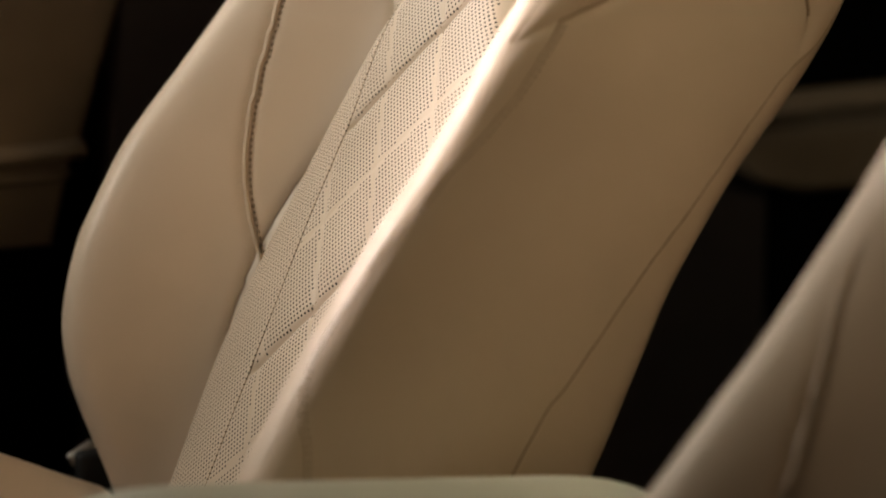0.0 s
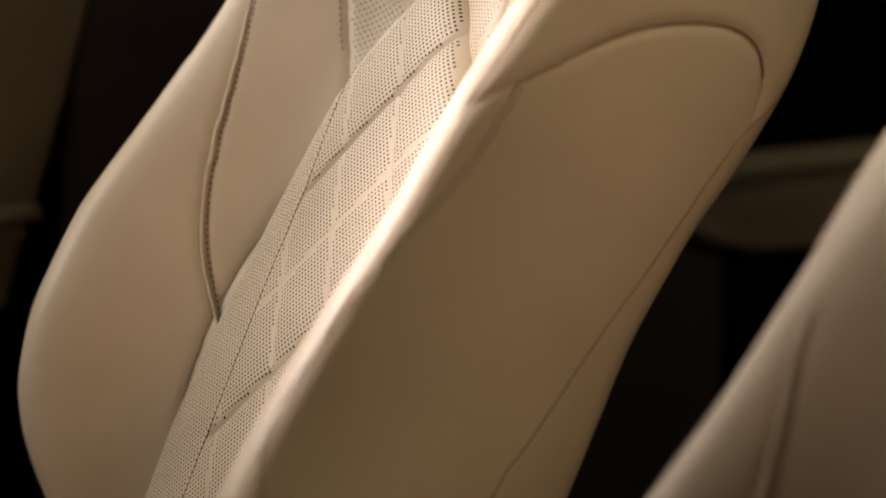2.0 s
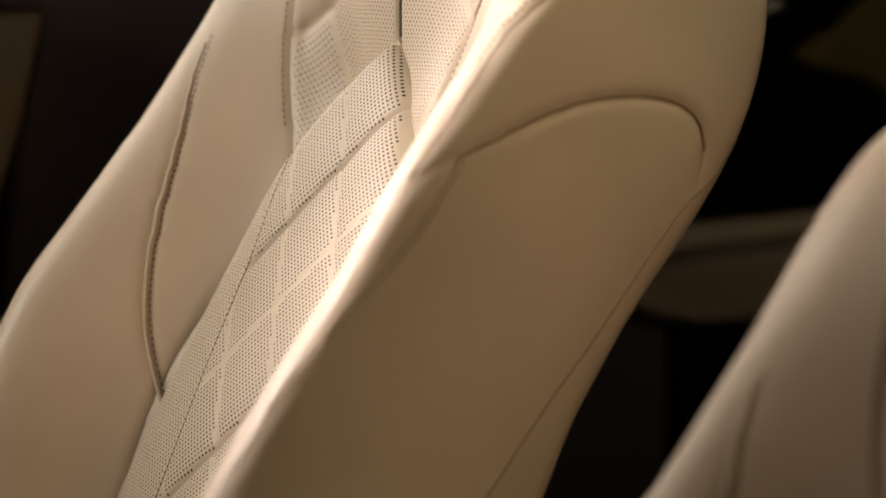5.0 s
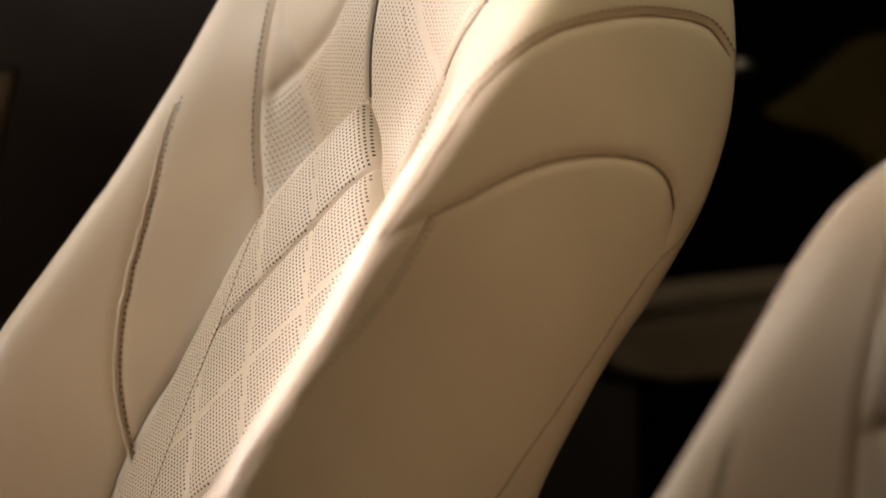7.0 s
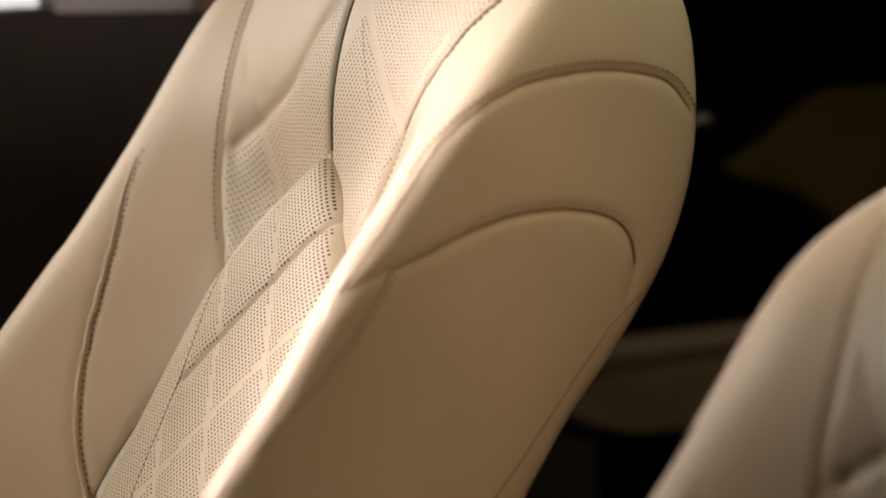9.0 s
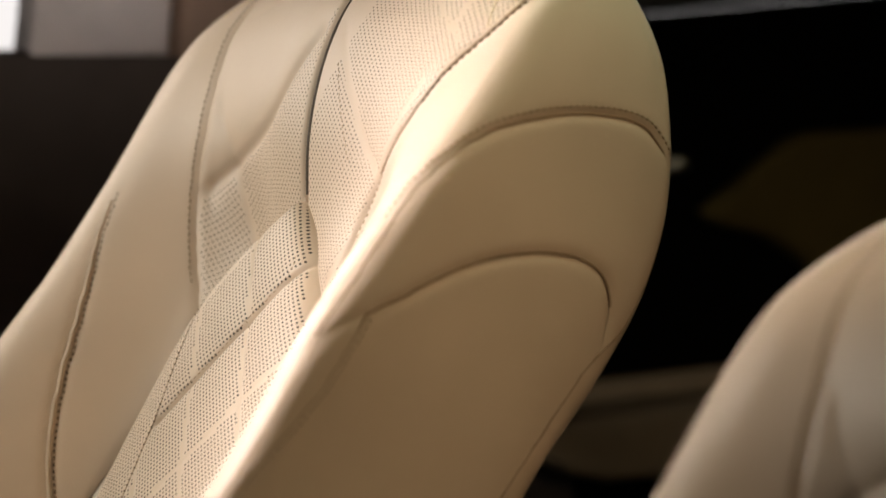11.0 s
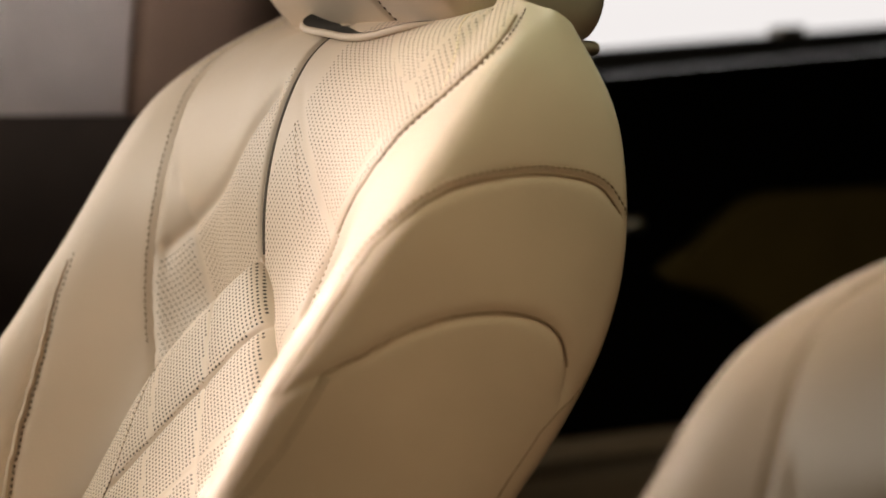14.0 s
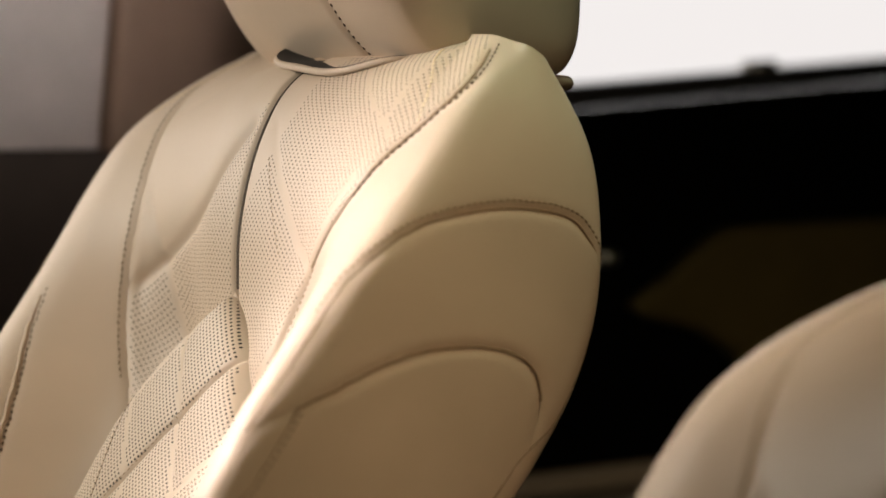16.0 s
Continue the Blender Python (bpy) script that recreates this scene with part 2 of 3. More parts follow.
# the seam between insert and bolster, as the way from the crest
seam_at = {1: table([(-0.26, -0.17), (0.28, -0.16), (0.324, -0.141), (0.342, -0.124), (0.383, -0.101), (0.428, -0.087), (0.469, -0.081), (0.519, -0.073),
                     (0.568, -0.058), (0.60, -0.046), (0.64, -0.032), (TOP, -0.022)]),
           -1: table([(-0.26, -0.17), (0.28, -0.17), (0.33, -0.165), (0.395, -0.155), (0.425, -0.128), (0.455, -0.095), (0.491, -0.060), (0.55, -0.031),
                      (0.586, -0.009), (0.61, 0.002), (0.646, 0.004), (TOP, 0.0)])}


def section(u, side):
    """Half of the cross-section at u: v, n and the way along it from the crest (negative: inside)."""
    (cn, cv), (w,), (bn,), (vn,) = crest_at[side](u), width_at(u), back_at(u), valley_at(u)
    high = min(1.0, max(0.0, (u - 0.36) / 0.16))
    vo = vn - 0.004 * high
    near_tip = math.exp(-((u - 0.365) / 0.055) ** 2)
    lift = 0.022 * near_tip if side < 0 else -0.011 * near_tip
    vo += lift
    inner = (0.148 + 0.02 * high, vn + (cn - vn) * (0.16 + 0.25 * high))
    knee = (cv - 0.03, cn - 0.013 * (1 - high) + 0.004 * high)
    depth = cn - bn
    low = min(1.0, max(0.0, (0.34 - u) / 0.12)) if side < 0 else 0.0
    crisp = math.exp(-((u - 0.44) / 0.09) ** 2) if side < 0 else 0.0
    pts = [(0, vn), (0.05, vn + 0.6 * lift), (0.10, vo), inner, knee, (cv, cn), (cv + 0.65 * (w - cv), cn - 0.012 - 0.006 * low + 0.005 * crisp), (w, cn - min(0.05 + 0.028 * low - 0.018 * crisp, depth * 0.3)),
           (w + 0.002, cn - depth * 0.5), (w - 0.004, bn + depth * 0.2), (w - 0.022, bn + depth * 0.05), (w - 0.09, bn), (0.0, bn - 0.012)]
    c = smooth_curve(pts, 400)
    s = np.concatenate([[0], np.cumsum(np.linalg.norm(np.diff(c, axis=0), axis=1))])
    k = np.argmin(np.linalg.norm(c - np.array([cv, cn]), axis=1))
    q = np.concatenate([np.linspace(0, s[k], FRONT, endpoint=False), np.linspace(s[k], s[-1], COLS - FRONT)])
    return np.interp(q, s, c[:, 0]), np.interp(q, s, c[:, 1]), q - s[k]


def signed(u, s, loop):
    """Distance to a closed line in (u, s): positive inside."""
    p = np.stack([u.ravel(), s.ravel()], 1)
    a = np.asarray(loop)
    b = np.roll(a, -1, axis=0)
    best = np.full(len(p), 9.0)
    inside = np.zeros(len(p), bool)
    for (x0, y0), (x1, y1) in zip(a, b):
        d = np.array([x1 - x0, y1 - y0])
        t = np.clip(((p - (x0, y0)) @ d) / (d @ d + 1e-15), 0, 1)
        best = np.minimum(best, np.linalg.norm(p - (x0, y0) - t[:, None] * d, axis=1))
        cond = (y0 > p[:, 1]) != (y1 > p[:, 1])
        if y1 != y0:
            inside ^= cond & (p[:, 0] < (x1 - x0) * (p[:, 1] - y0) / (y1 - y0) + x0)
    return np.where(inside, best, -best).reshape(u.shape)


def away(u, s, line):
    """Distance to an open line in (u, s), and how far along it (0 to 1) the nearest point lies."""
    p = np.stack([u.ravel(), s.ravel()], 1)
    a = np.asarray(line)
    best, along = np.full(len(p), 9.0), np.zeros(len(p))
    for k in range(len(a) - 1):
        d = a[k + 1] - a[k]
        t = np.clip(((p - a[k]) @ d) / (d @ d + 1e-15), 0, 1)
        r = np.linalg.norm(p - a[k] - t[:, None] * d, axis=1)
        along = np.where(r < best, (k + t) / (len(a) - 1), along)
        best = np.minimum(best, r)
    return best.reshape(u.shape), along.reshape(u.shape)


def tip_height(v):
    """Top edge of the lower insert: a peak at the middle that falls to both sides."""
    return 0.42 - 1.02 * np.abs(v)


class Half:
    """One half of the padded shape, with the lines along which its cover is cut."""

    def __init__(self, side):
        self.side = side
        sec = [section(u, side) for u in ROWS]
        self.grid = np.array([[(u, a, b) for a, b in zip(v, n)] for u, (v, n, s) in zip(ROWS, sec)])
        self.sig = np.array([s for v, n, s in sec])
        nor = np.cross(np.gradient(self.grid, axis=1), np.gradient(self.grid, axis=0))
        nor /= np.linalg.norm(nor, axis=2)[:, :, None] + 1e-12
        self.normal = -nor if nor[100, 0, 2] < 0 else nor
        self.u, self.v = self.grid[:, :, 0], self.grid[:, :, 1]

    def row(self, u):
        return int(round(np.interp(u, ROWS, np.arange(len(ROWS)))))

    def side_way(self, u, n):
        """The way from the crest at which the outer side has depth n."""
        k = self.row(u)
        return float(np.interp(-n, -self.grid[k, FRONT:, 2], self.sig[k, FRONT:]))

    def front_way(self, u, v):
        k = self.row(u)
        return float(np.interp(v, self.grid[k, :FRONT + 1, 1], self.sig[k, :FRONT + 1]))

    def surface(self, u, s):
        i = min(max(np.interp(u, ROWS, np.arange(len(ROWS))), 0), len(ROWS) - 1.001)
        k, f = int(i), i - int(i)
        out = []
        for r in (k, k + 1):
            j = np.interp(s, self.sig[r], np.arange(COLS))
            jj = min(int(j), COLS - 2)
            g = j - jj
            out.append((self.grid[r, jj] * (1 - g) + self.grid[r, jj + 1] * g, self.normal[r, jj] * (1 - g) + self.normal[r, jj + 1] * g))
        p = out[0][0] * (1 - f) + out[1][0] * f
        nn = out[0][1] * (1 - f) + out[1][1] * f
        return p, nn / np.linalg.norm(nn)

    def cut(self):
        way = self.side_way
        self.low_arc = [tuple(p) for p in smooth_curve(
            [(0.268, -0.006), (0.278, 0.010)] + [(u, way(u, n)) for u, n in ((0.294, 0.062), (0.328, 0.033), (0.386, -0.020), (0.417, -0.063), (0.435, -0.108),
                                                   (0.434, -0.140), (0.414, -0.162), (0.378, -0.172))], 70)]
        self.high_arc = [tuple(p) for p in smooth_curve(
            [(0.262, 0.004), (0.31, 0.011), (0.374, 0.013), (0.415, 0.013)] + [(u, way(u, n)) for u, n in ((0.446, 0.033), (0.488, 0.006), (0.525, -0.040), (0.547, -0.084),
                                                   (0.557, -0.122), (0.551, -0.150), (0.532, -0.182))], 70)]
        self.outer = [tuple(p) for p in smooth_curve([(0.318, way(0.318, 0.040)), (0.288, way(0.288, 0.044)), (0.25, way(0.25, 0.049)), (0.17, way(0.17, 0.073)),
                                                      (0.08, way(0.08, 0.094)), (0.0, way(0.0, 0.10)), (-0.1, way(-0.1, 0.06)), (-0.27, 0.03)], 60)]
        self.inner = smooth_curve([(0.045, -0.18), (0.066, -0.161), (0.107, -0.128), (0.147, -0.103), (0.197, -0.079), (0.238, -0.064), (0.279, -0.049),
                                   (0.337, -0.028), (0.38, -0.018), (0.43, -0.006)], 70)
        edge = smooth_curve([(-0.27, -0.080), (0.02, -0.088), (0.075, -0.097), (0.17, -0.117), (0.247, -0.137), (0.351, -0.160), (0.378, -0.170), (0.41, -0.186),
                             (0.47, -0.190), (0.52, -0.178), (0.545, -0.164), (0.6, -0.135), (0.65, -0.10), (TOP, -0.07)], 120)
        self.back_way = np.array([way(u, n) for u, n in edge])
        self.back_u = edge[:, 0]
        back = [(u, s) for u, s in zip(self.back_u, self.back_way)]
        lower = self.outer[::-1] + [p for p in self.low_arc if p[0] > 0.325 or p[1] > 0.1] + [(u, s + 0.05) for u, s in back if u < 0.376][::-1]
        upper = self.low_arc + [(u, s + 0.04) for u, s in back if 0.38 < u < 0.52] + [(0.535, self.high_arc[-1][1] + 0.06)] + self.high_arc[::-1]
        self.in_lower = signed(self.u, self.sig, lower)
        self.in_upper = signed(self.u, self.sig, upper)
        self.from_back = self.sig - np.interp(self.u, self.back_u, self.back_way)
        self.in_seam = np.array([[seam_at[self.side](u)[0]] for u in ROWS]) - self.sig
        self.over_tip = self.u - tip_height(self.v)
        d, along = away(self.u, self.sig, self.inner)
        fade = np.clip((0.86 - along) / 0.3, 0, 1)
        self.groove = -0.0032 * fade * np.exp(-(d / 0.0042) ** 1.5)
        # folds where the two arcs run over the crest
        for line, deep in ((self.low_arc[:14], 0.0004),) if self.side < 0 else ():
            d, along = away(self.u, self.sig, np.asarray(line))
            self.groove = self.groove - deep * np.exp(-(d / 0.012) ** 1.6) * np.clip(1 - np.abs(along - 0.35) * 1.6, 0, 1)
        # quilting of the upper insert
        q, plain = np.zeros_like(self.u), np.full_like(self.u, 0.1)
        across = self.u * 0 + self.v
        for line, deep in (([(0.396, 0.174), (0.437, 0.131), (0.470, 0.092), (0.517, 0.053), (0.56, 0.022)], 0.0042), ([(0.515, 0.172), (0.462, 0.143), (0.437, 0.131), (0.390, 0.111), (0.35, 0.090)], 0.0018),
                           ([(0.555, 0.19), (0.60, 0.125), (0.645, 0.08)], 0.0006), ([(0.57, 0.177), (0.68, 0.166)], 0.0005)):
            r, along = away(self.u, across, smooth_curve(line, 40))
            amount = deep * (1.0 if self.side > 0 else 0.3) * np.clip(self.in_seam / 0.014, 0, 1)
            q = q - amount * np.exp(-(r / 0.0036) ** 1.4) - 1.1 * amount * np.exp(-(r / 0.016) ** 1.4)
            plain = np.minimum(plain, r + (0.000 if deep > 0.001 else 0.002))
        q = q - 0.011 * np.exp(-(self.v / 0.0032) ** 2)
        # holes left out below the headrest, where blur and glare wash them out
        if self.side > 0:
            bare = self.v - np.interp(self.u, (0.396, 0.437, 0.470, 0.517, 0.56, 0.60), (0.174, 0.131, 0.092, 0.053, 0.022, 0.0))
        else:
            bare = np.clip(0.45 * (self.u - 0.46), -0.01, 0.052) - self.v
        plain = np.minimum(plain, 0.0045 - bare)
        self.quilt, self.plain = q, plain
        self.soft = np.where((self.sig < -0.02) | (self.u > 0.5), 1.0, np.clip(0.3 + (self.sig - 0.010) / 0.05, 0.3, 1.0)) * np.clip(-self.from_back / 0.02, 0.2, 1.0)
        return self


HALF = {side: Half(side).cut() for side in (1, -1)}


def panel(name, half, fields, mat, parent, depth=0.0035, reach=0.0045, label="", uv=False, free=(), relief=None, weights=None):
    """A piece of the cover, cut out of the half surface where all fields are positive, with its edges tucked into the seams."""
    F = np.stack(fields, axis=2)
    R = np.zeros_like(half.u) if relief is None else relief
    G, N = half.grid, half.normal
    lowest = F.min(axis=2)
    keep = np.maximum.reduce([lowest[:-1, :-1], lowest[1:, :-1], lowest[:-1, 1:], lowest[1:, 1:]]) > -0.02
    index, pos, nor, fld, rel, faces = {}, [], [], [], [], []

    def vert(key, p, nn, ff, rr):
        if key not in index:
            index[key] = len(pos)
            pos.append(p), nor.append(nn), fld.append(ff), rel.append(rr)
        return index[key]

    for i, j in zip(*np.nonzero(keep)):
        ring = [(c, G[c], N[c], F[c], np.array([R[c], half.soft[c], half.plain[c]])) for c in ((i, j), (i, j + 1), (i + 1, j + 1), (i + 1, j))]
        for k in range(F.shape[2]):
            vals = [r[3][k] for r in ring]
            if min(vals) >= 0:
                continue
            if max(vals) <= 0:
                ring = []
                break
            out = []
            for a, b in zip(ring, ring[1:] + ring[:1]):
                fa, fb = a[3][k], b[3][k]
                if fa >= 0:
                    out.append(a)
                if (fa >= 0) != (fb >= 0):
                    t = fa / (fa - fb)
                    key = (min(a[0], b[0], key=str), max(a[0], b[0], key=str), k)
                    out.append((key, *[a[m] + t * (b[m] - a[m]) for m in (1, 2, 3, 4)]))
            ring = out
        if len(ring) >= 3:
            f = [vert(*r) for r in ring]
            if len(set(f)) == len(f):
                faces.append(f)
    pos, nor, fld, rel = np.array(pos), np.array(nor), np.array(fld), np.array(rel)
    used = [k for k in range(fld.shape[1]) if k not in free]
    d = np.clip(fld[:, used].min(axis=1), 0, 1) if used else np.full(len(pos), 0.1)
    nor /= np.linalg.norm(nor, axis=1)[:, None] + 1e-12
    tuck = np.zeros(len(pos))
    for k in used:
        tuck = np.maximum(tuck, (weights[k] if weights else 1.0) * np.exp(-(np.clip(fld[:, k], 0, 1) / reach) ** 1.4))
    if weights and weights[-1] == "low":
        tuck = tuck * np.clip((pos[:, 0] - 0.30) / 0.05, 0.0, 1.0)
    tuck = tuck * np.clip((TOP - 0.002 - pos[:, 0]) / 0.022, 0.0, 1.0)
    out = pos + nor * (rel[:, 0] - rel[:, 1] * depth * tuck)[:, None]
    if half.side > 0:
        faces = [f[::-1] for f in faces]
    return mesh_object(name, to_seat(out, half.side), faces, mat, parent, label,
                       uv=np.stack([pos[:, 1] * half.side, pos[:, 0]], 1) if uv else None, edge=np.stack([np.minimum(np.minimum(d, pos[:, 1] - 0.004), rel[:, 2]), d], 1) if uv else None)


def to_seat(p, side=1):
    """(u, v, n) to the axes of the backrest: x backward, y across, z up along it."""
    return np.stack([-p[..., 2], p[..., 1] * side, p[..., 0]], axis=-1)


def line_on(points, half, lift):
    """A line given in (u, s) laid on the cover, lifted off it."""
    out = []
    for u, s in points:
        p, nn = half.surface(u, s)
        out.append(p + nn * lift)
    return to_seat(np.array(out), half.side)


def stitches(name, line, parent, length=0.0034, gap=0.0022, radius=0.0006, mat=None, label=""):
    """A row of single stitches along a line, one mesh."""
    line = np.asarray(line)
    s = np.concatenate([[0], np.cumsum(np.linalg.norm(np.diff(line, axis=0), axis=1))])
    verts, faces = [], []
    at = 0.001
    while at + length < s[-1]:
        q = np.linspace(at, at + length, 5)
        p = np.stack([np.interp(q, s, line[:, k]) for k in range(3)], 1)
        tv, tf = tube(p, radius, 5)
        mid = np.repeat(p, 5, axis=0)
        tv = mid + (tv - mid) * np.repeat(np.array([0.35, 0.9, 1.0, 0.9, 0.35]), 5)[:, None]
        faces += [tuple(k + len(verts) for k in f) for f in tf]
        faces += [tuple(len(verts) + k for k in range(5)), tuple(len(verts) + 20 + k for k in range(5))]
        verts += list(tv)
        at += length + gap
    return tagged(mesh_object(name, verts, faces, mat or THREAD, parent, label), kind="stuff")


def offset_line(points, by):
    p = np.asarray(points, float)
    t = np.gradient(p, axis=0)
    t /= np.linalg.norm(t, axis=1)[:, None] + 1e-12
    return p + np.stack([-t[:, 1], t[:, 0]], 1) * by


pad_width = table([(-0.26, 0.012), (-0.13, 0.027), (-0.035, 0.042), (0.042, 0.053), (0.093, 0.061), (0.15, 0.066), (0.207, 0.071), (0.27, 0.085), (0.34, 0.096)])


def pad_seam(u):
    """Half the width of the middle field of the lower insert."""
    return pad_width(u)[0]


# two families of quilting lines: slope, first, step, depth of every second one, depth of those between
QUILT = ((0.77, 0.285, 0.1315, 0.0040, 0.0005), (-0.70, 0.320, 0.129, 0.0014, 0.0005))


def insert_cushion(parent):
    """The lower insert: a puffed, quilted pad with a peaked top that stands proud between the bolsters."""
    half = table([(-0.26, 0.105), (-0.158, 0.126), (-0.114, 0.136), (-0.04, 0.151), (0.05, 0.152), (0.127, 0.145), (0.182, 0.139), (0.244, 0.130), (0.283, 0.122), (0.314, 0.107), (0.344, 0.087), (0.375, 0.061), (0.40, 0.035), (0.421, 0.009)])
    us = np.concatenate([np.linspace(-0.25, 0.34, 260, endpoint=False), np.linspace(0.34, 0.4215, 70)])
    q = np.linspace(-1, 1, 241)
    verts, uv, edge, seam_line = [], [], [], []
    for u in us:
        h = half(u)[0]
        v = q * h
        slant = 1.0 - 0.28 * min(1.0, max(0.0, (u - 0.24) / 0.07))
        gap = np.maximum(0, (h - np.abs(v)) * slant) * min(1.0, (0.4222 - u) / 0.008)
        round_ = 0.0095 - 0.003 * min(1.0, max(0.0, (u - 0.24) / 0.07))
        top = -0.038 + 0.038 * (1 - np.exp(-(gap / round_) ** 0.9)) + 0.005 * (1 - (v / 0.15) ** 2)
        inside = np.clip((pad_seam(u) - v) / 0.004, 0, 1) if u < 0.32 else 1.0
        for slope, first, step, crease, band in QUILT:
            k = (u + v / slope - first) / step
            near = np.abs(k - np.round(k)) * step * 0.6
            even = np.round(k).astype(int) % 2 == 0
            fill = np.clip(gap / 0.012, 0, 1) * inside
            top = top - np.where(even, crease, band) * np.exp(-(near / 0.0026) ** 1.4) * fill
            top = top - np.where(even, crease, 0.0) * 0.9 * np.exp(-(near / 0.011) ** 1.3) * np.clip(gap / 0.02, 0, 1) * inside
        if u < 0.325:
            top = top - 0.0011 * np.exp(-(np.abs(v - pad_seam(u)) / 0.0020) ** 1.3)
            seam_line.append((-np.interp(pad_seam(u), v, top) - 0.0004, pad_seam(u), u))
        verts.append(np.stack([-top, v, np.full_like(v, u)], 1))
        uv.append(np.stack([v, np.full_like(v, u)], 1))
        seam_gap = np.abs(v - pad_seam(u)) + (0.0012 if u < 0.325 else 1.0)
        edge.append(np.stack([np.minimum(seam_gap, gap - 0.0035 if u > 0.30 else gap + 0.002), pad_seam(u) - v + (0.0 if u < 0.325 else 1.0)], 1))
    n0 = len(q)
    faces = [(i * n0 + j, (i + 1) * n0 + j, (i + 1) * n0 + j + 1, i * n0 + j + 1) for i in range(len(us) - 1) for j in range(n0 - 1)]
    pad = mesh_object("lower_insert", np.concatenate(verts), faces, PERFORATED, parent, "quilted perforated cream leather insert",
                      uv=np.concatenate(uv), edge=np.concatenate(edge))
    mesh_object("crease", *tube(np.array(seam_line) + np.array([0.0004, 0, 0]), 0.0006), CREASE_SHADE, pad)
    stitches("stitching", seam_line, pad, 0.0018, 0.0036, 0.0011, THREAD_DARK)
    # the quilting stitches over the peak
    top_at = lambda u, v: float(np.interp(v, q * half(u)[0], -verts[int(np.argmin(np.abs(us - u)))][:, 0]))
    for slope, at, low, high in ((0.77, 0.285, 0.21, 0.372), (-0.70, 0.320, 0.235, 0.372), (-0.70, 0.062, 0.02, 0.14)):
        way = [(u, (at - u) * slope) for u in np.linspace(low, high, 90)]
        line = [(top_at(u, v) - 0.0005, v, u) for u, v in way if abs(v) < half(u)[0] - 0.006 and (u > 0.32 or v < pad_seam(u))]
        stitches("stitching", line, pad, 0.003, 0.0026, 0.0005)
    return pad


def backrest():
    seat = tagged(new("backrest"), "cream leather car seat backrest with quilted perforated inserts", "car seat", "front seats")
    seat.empty_display_size = 0.1
    insert_cushion(seat)
    for side in (1, -1):
        h = HALF[side]
        panel("upper_insert", h, [h.in_seam, h.over_tip + 0.012, h.v], PERFORATED_WIDE, seat, depth=0.005 if side < 0 else 0.0024, reach=0.0036, uv=True, free=(1,), relief=h.quilt,
              label="perforated quilted leather panel below the headrest")
        panel("bolster_cover", h, [-h.in_seam, -h.in_lower, -h.in_upper, -h.from_back], LEATHER, seat, depth=0.0045, reach=0.0042, relief=h.groove, free=(3,), weights=(1.0 if side < 0 else 0.5, 0.0, 0.5, 0))
        panel("side_panel", h, [h.in_lower, -h.from_back], LEATHER, seat, depth=0.0026, reach=0.004, free=(1,), weights=(1.0, 0, "low"))
        panel("upper_side_panel", h, [h.in_upper, -h.from_back, -h.in_lower], LEATHER, seat, depth=0.0020, reach=0.0036, relief=h.groove, free=(1,))
        panel("back_cover", h, [h.from_back], LEATHER, seat, depth=0.0010, reach=0.004)
        panel("inner_cover", h, [h.in_seam, -h.over_tip], LEATHER, seat, free=(1,))
        mesh_object("piping", *tube(line_on(h.inner[:60], h, -0.0008), 0.0021), PIPING, seat)
        stitches("stitching", line_on(offset_line(h.inner, -0.0046)[:62], h, -0.0002), seat, 0.0036, 0.0024, 0.0009, THREAD_DARK)
        stitches("stitching", line_on(offset_line(h.outer, -0.004)[:40], h, 0.0), seat, 0.0036, 0.0026, 0.0008, WELT)
        mesh_object("shade_cord", *tube(line_on(h.outer[:44], h, -0.0009), 0.0011), CREASE_SHADE, seat)
        stitches("stitching", line_on(offset_line(h.high_arc, -0.0068)[20:], h, 0.0003), seat, 0.0038, 0.0024, 0.0009)
        seam = [(u, seam_at[side](u)[0]) for u in np.linspace(0.33, 0.668, 140)]
        sewn_row = offset_line(seam, 0.0064)
        if side < 0:
            stitches("stitching", line_on(sewn_row[70:], h, 0.0), seat, 0.0042, 0.0024, 0.0010, THREAD_DARK)
            stitches("stitching", line_on(sewn_row[20:70], h, 0.0), seat, 0.0036, 0.0028, 0.0006)
        else:
            stitches("stitching", line_on(sewn_row, h, 0.0), seat, 0.0036, 0.0026, 0.0007, WELT)
        # brown cords along both arcs put the groove's shade into colour
        for arc in (h.low_arc[13:62], h.high_arc[4:66]):
            mesh_object("shade_cord", *tube(line_on(arc, h, -0.0014), 0.0011), CREASE_SHADE, seat)
        edge = [(u, s + 0.001) for u, s in zip(h.back_u, h.back_way) if u < 0.5]
        mesh_object("back_seam", *tube(line_on(edge, h, -0.0006), 0.0011), CREASE_SHADE, seat)
        pale = [(u, float(np.interp(u, (0.568, 0.609, 0.646, 0.66), (-0.022, -0.036, -0.051, -0.056)))) for u in np.linspace(0.57, 0.655, 50)]
        stitches("stitching", line_on(pale, h, 0.0006), seat, 0.0040, 0.0016, 0.0009, THREAD_PALE)
        faint = [(u, h.front_way(u, 0.048 + (0.50 - u) * 0.55)) for u in np.linspace(0.45, 0.53, 40)]
        if side < 0:
            stitches("stitching", line_on(faint, h, 0.0), seat, 0.0030, 0.0030, 0.0005)
        double = [(u, s) for u, s in seam if 0.44 < u < 0.66]
        if side < 0:
            mesh_object("seam_fold", *tube(line_on(double, h, -0.0024), 0.0012), CREASE_SHADE, seat)
    # dark cord laid in the groove as its shade
    middle = [HALF[-1].grid[HALF[-1].row(u), 0] - np.array([0, 0, 0.0045]) for u in np.linspace(0.425, 0.632, 60)]
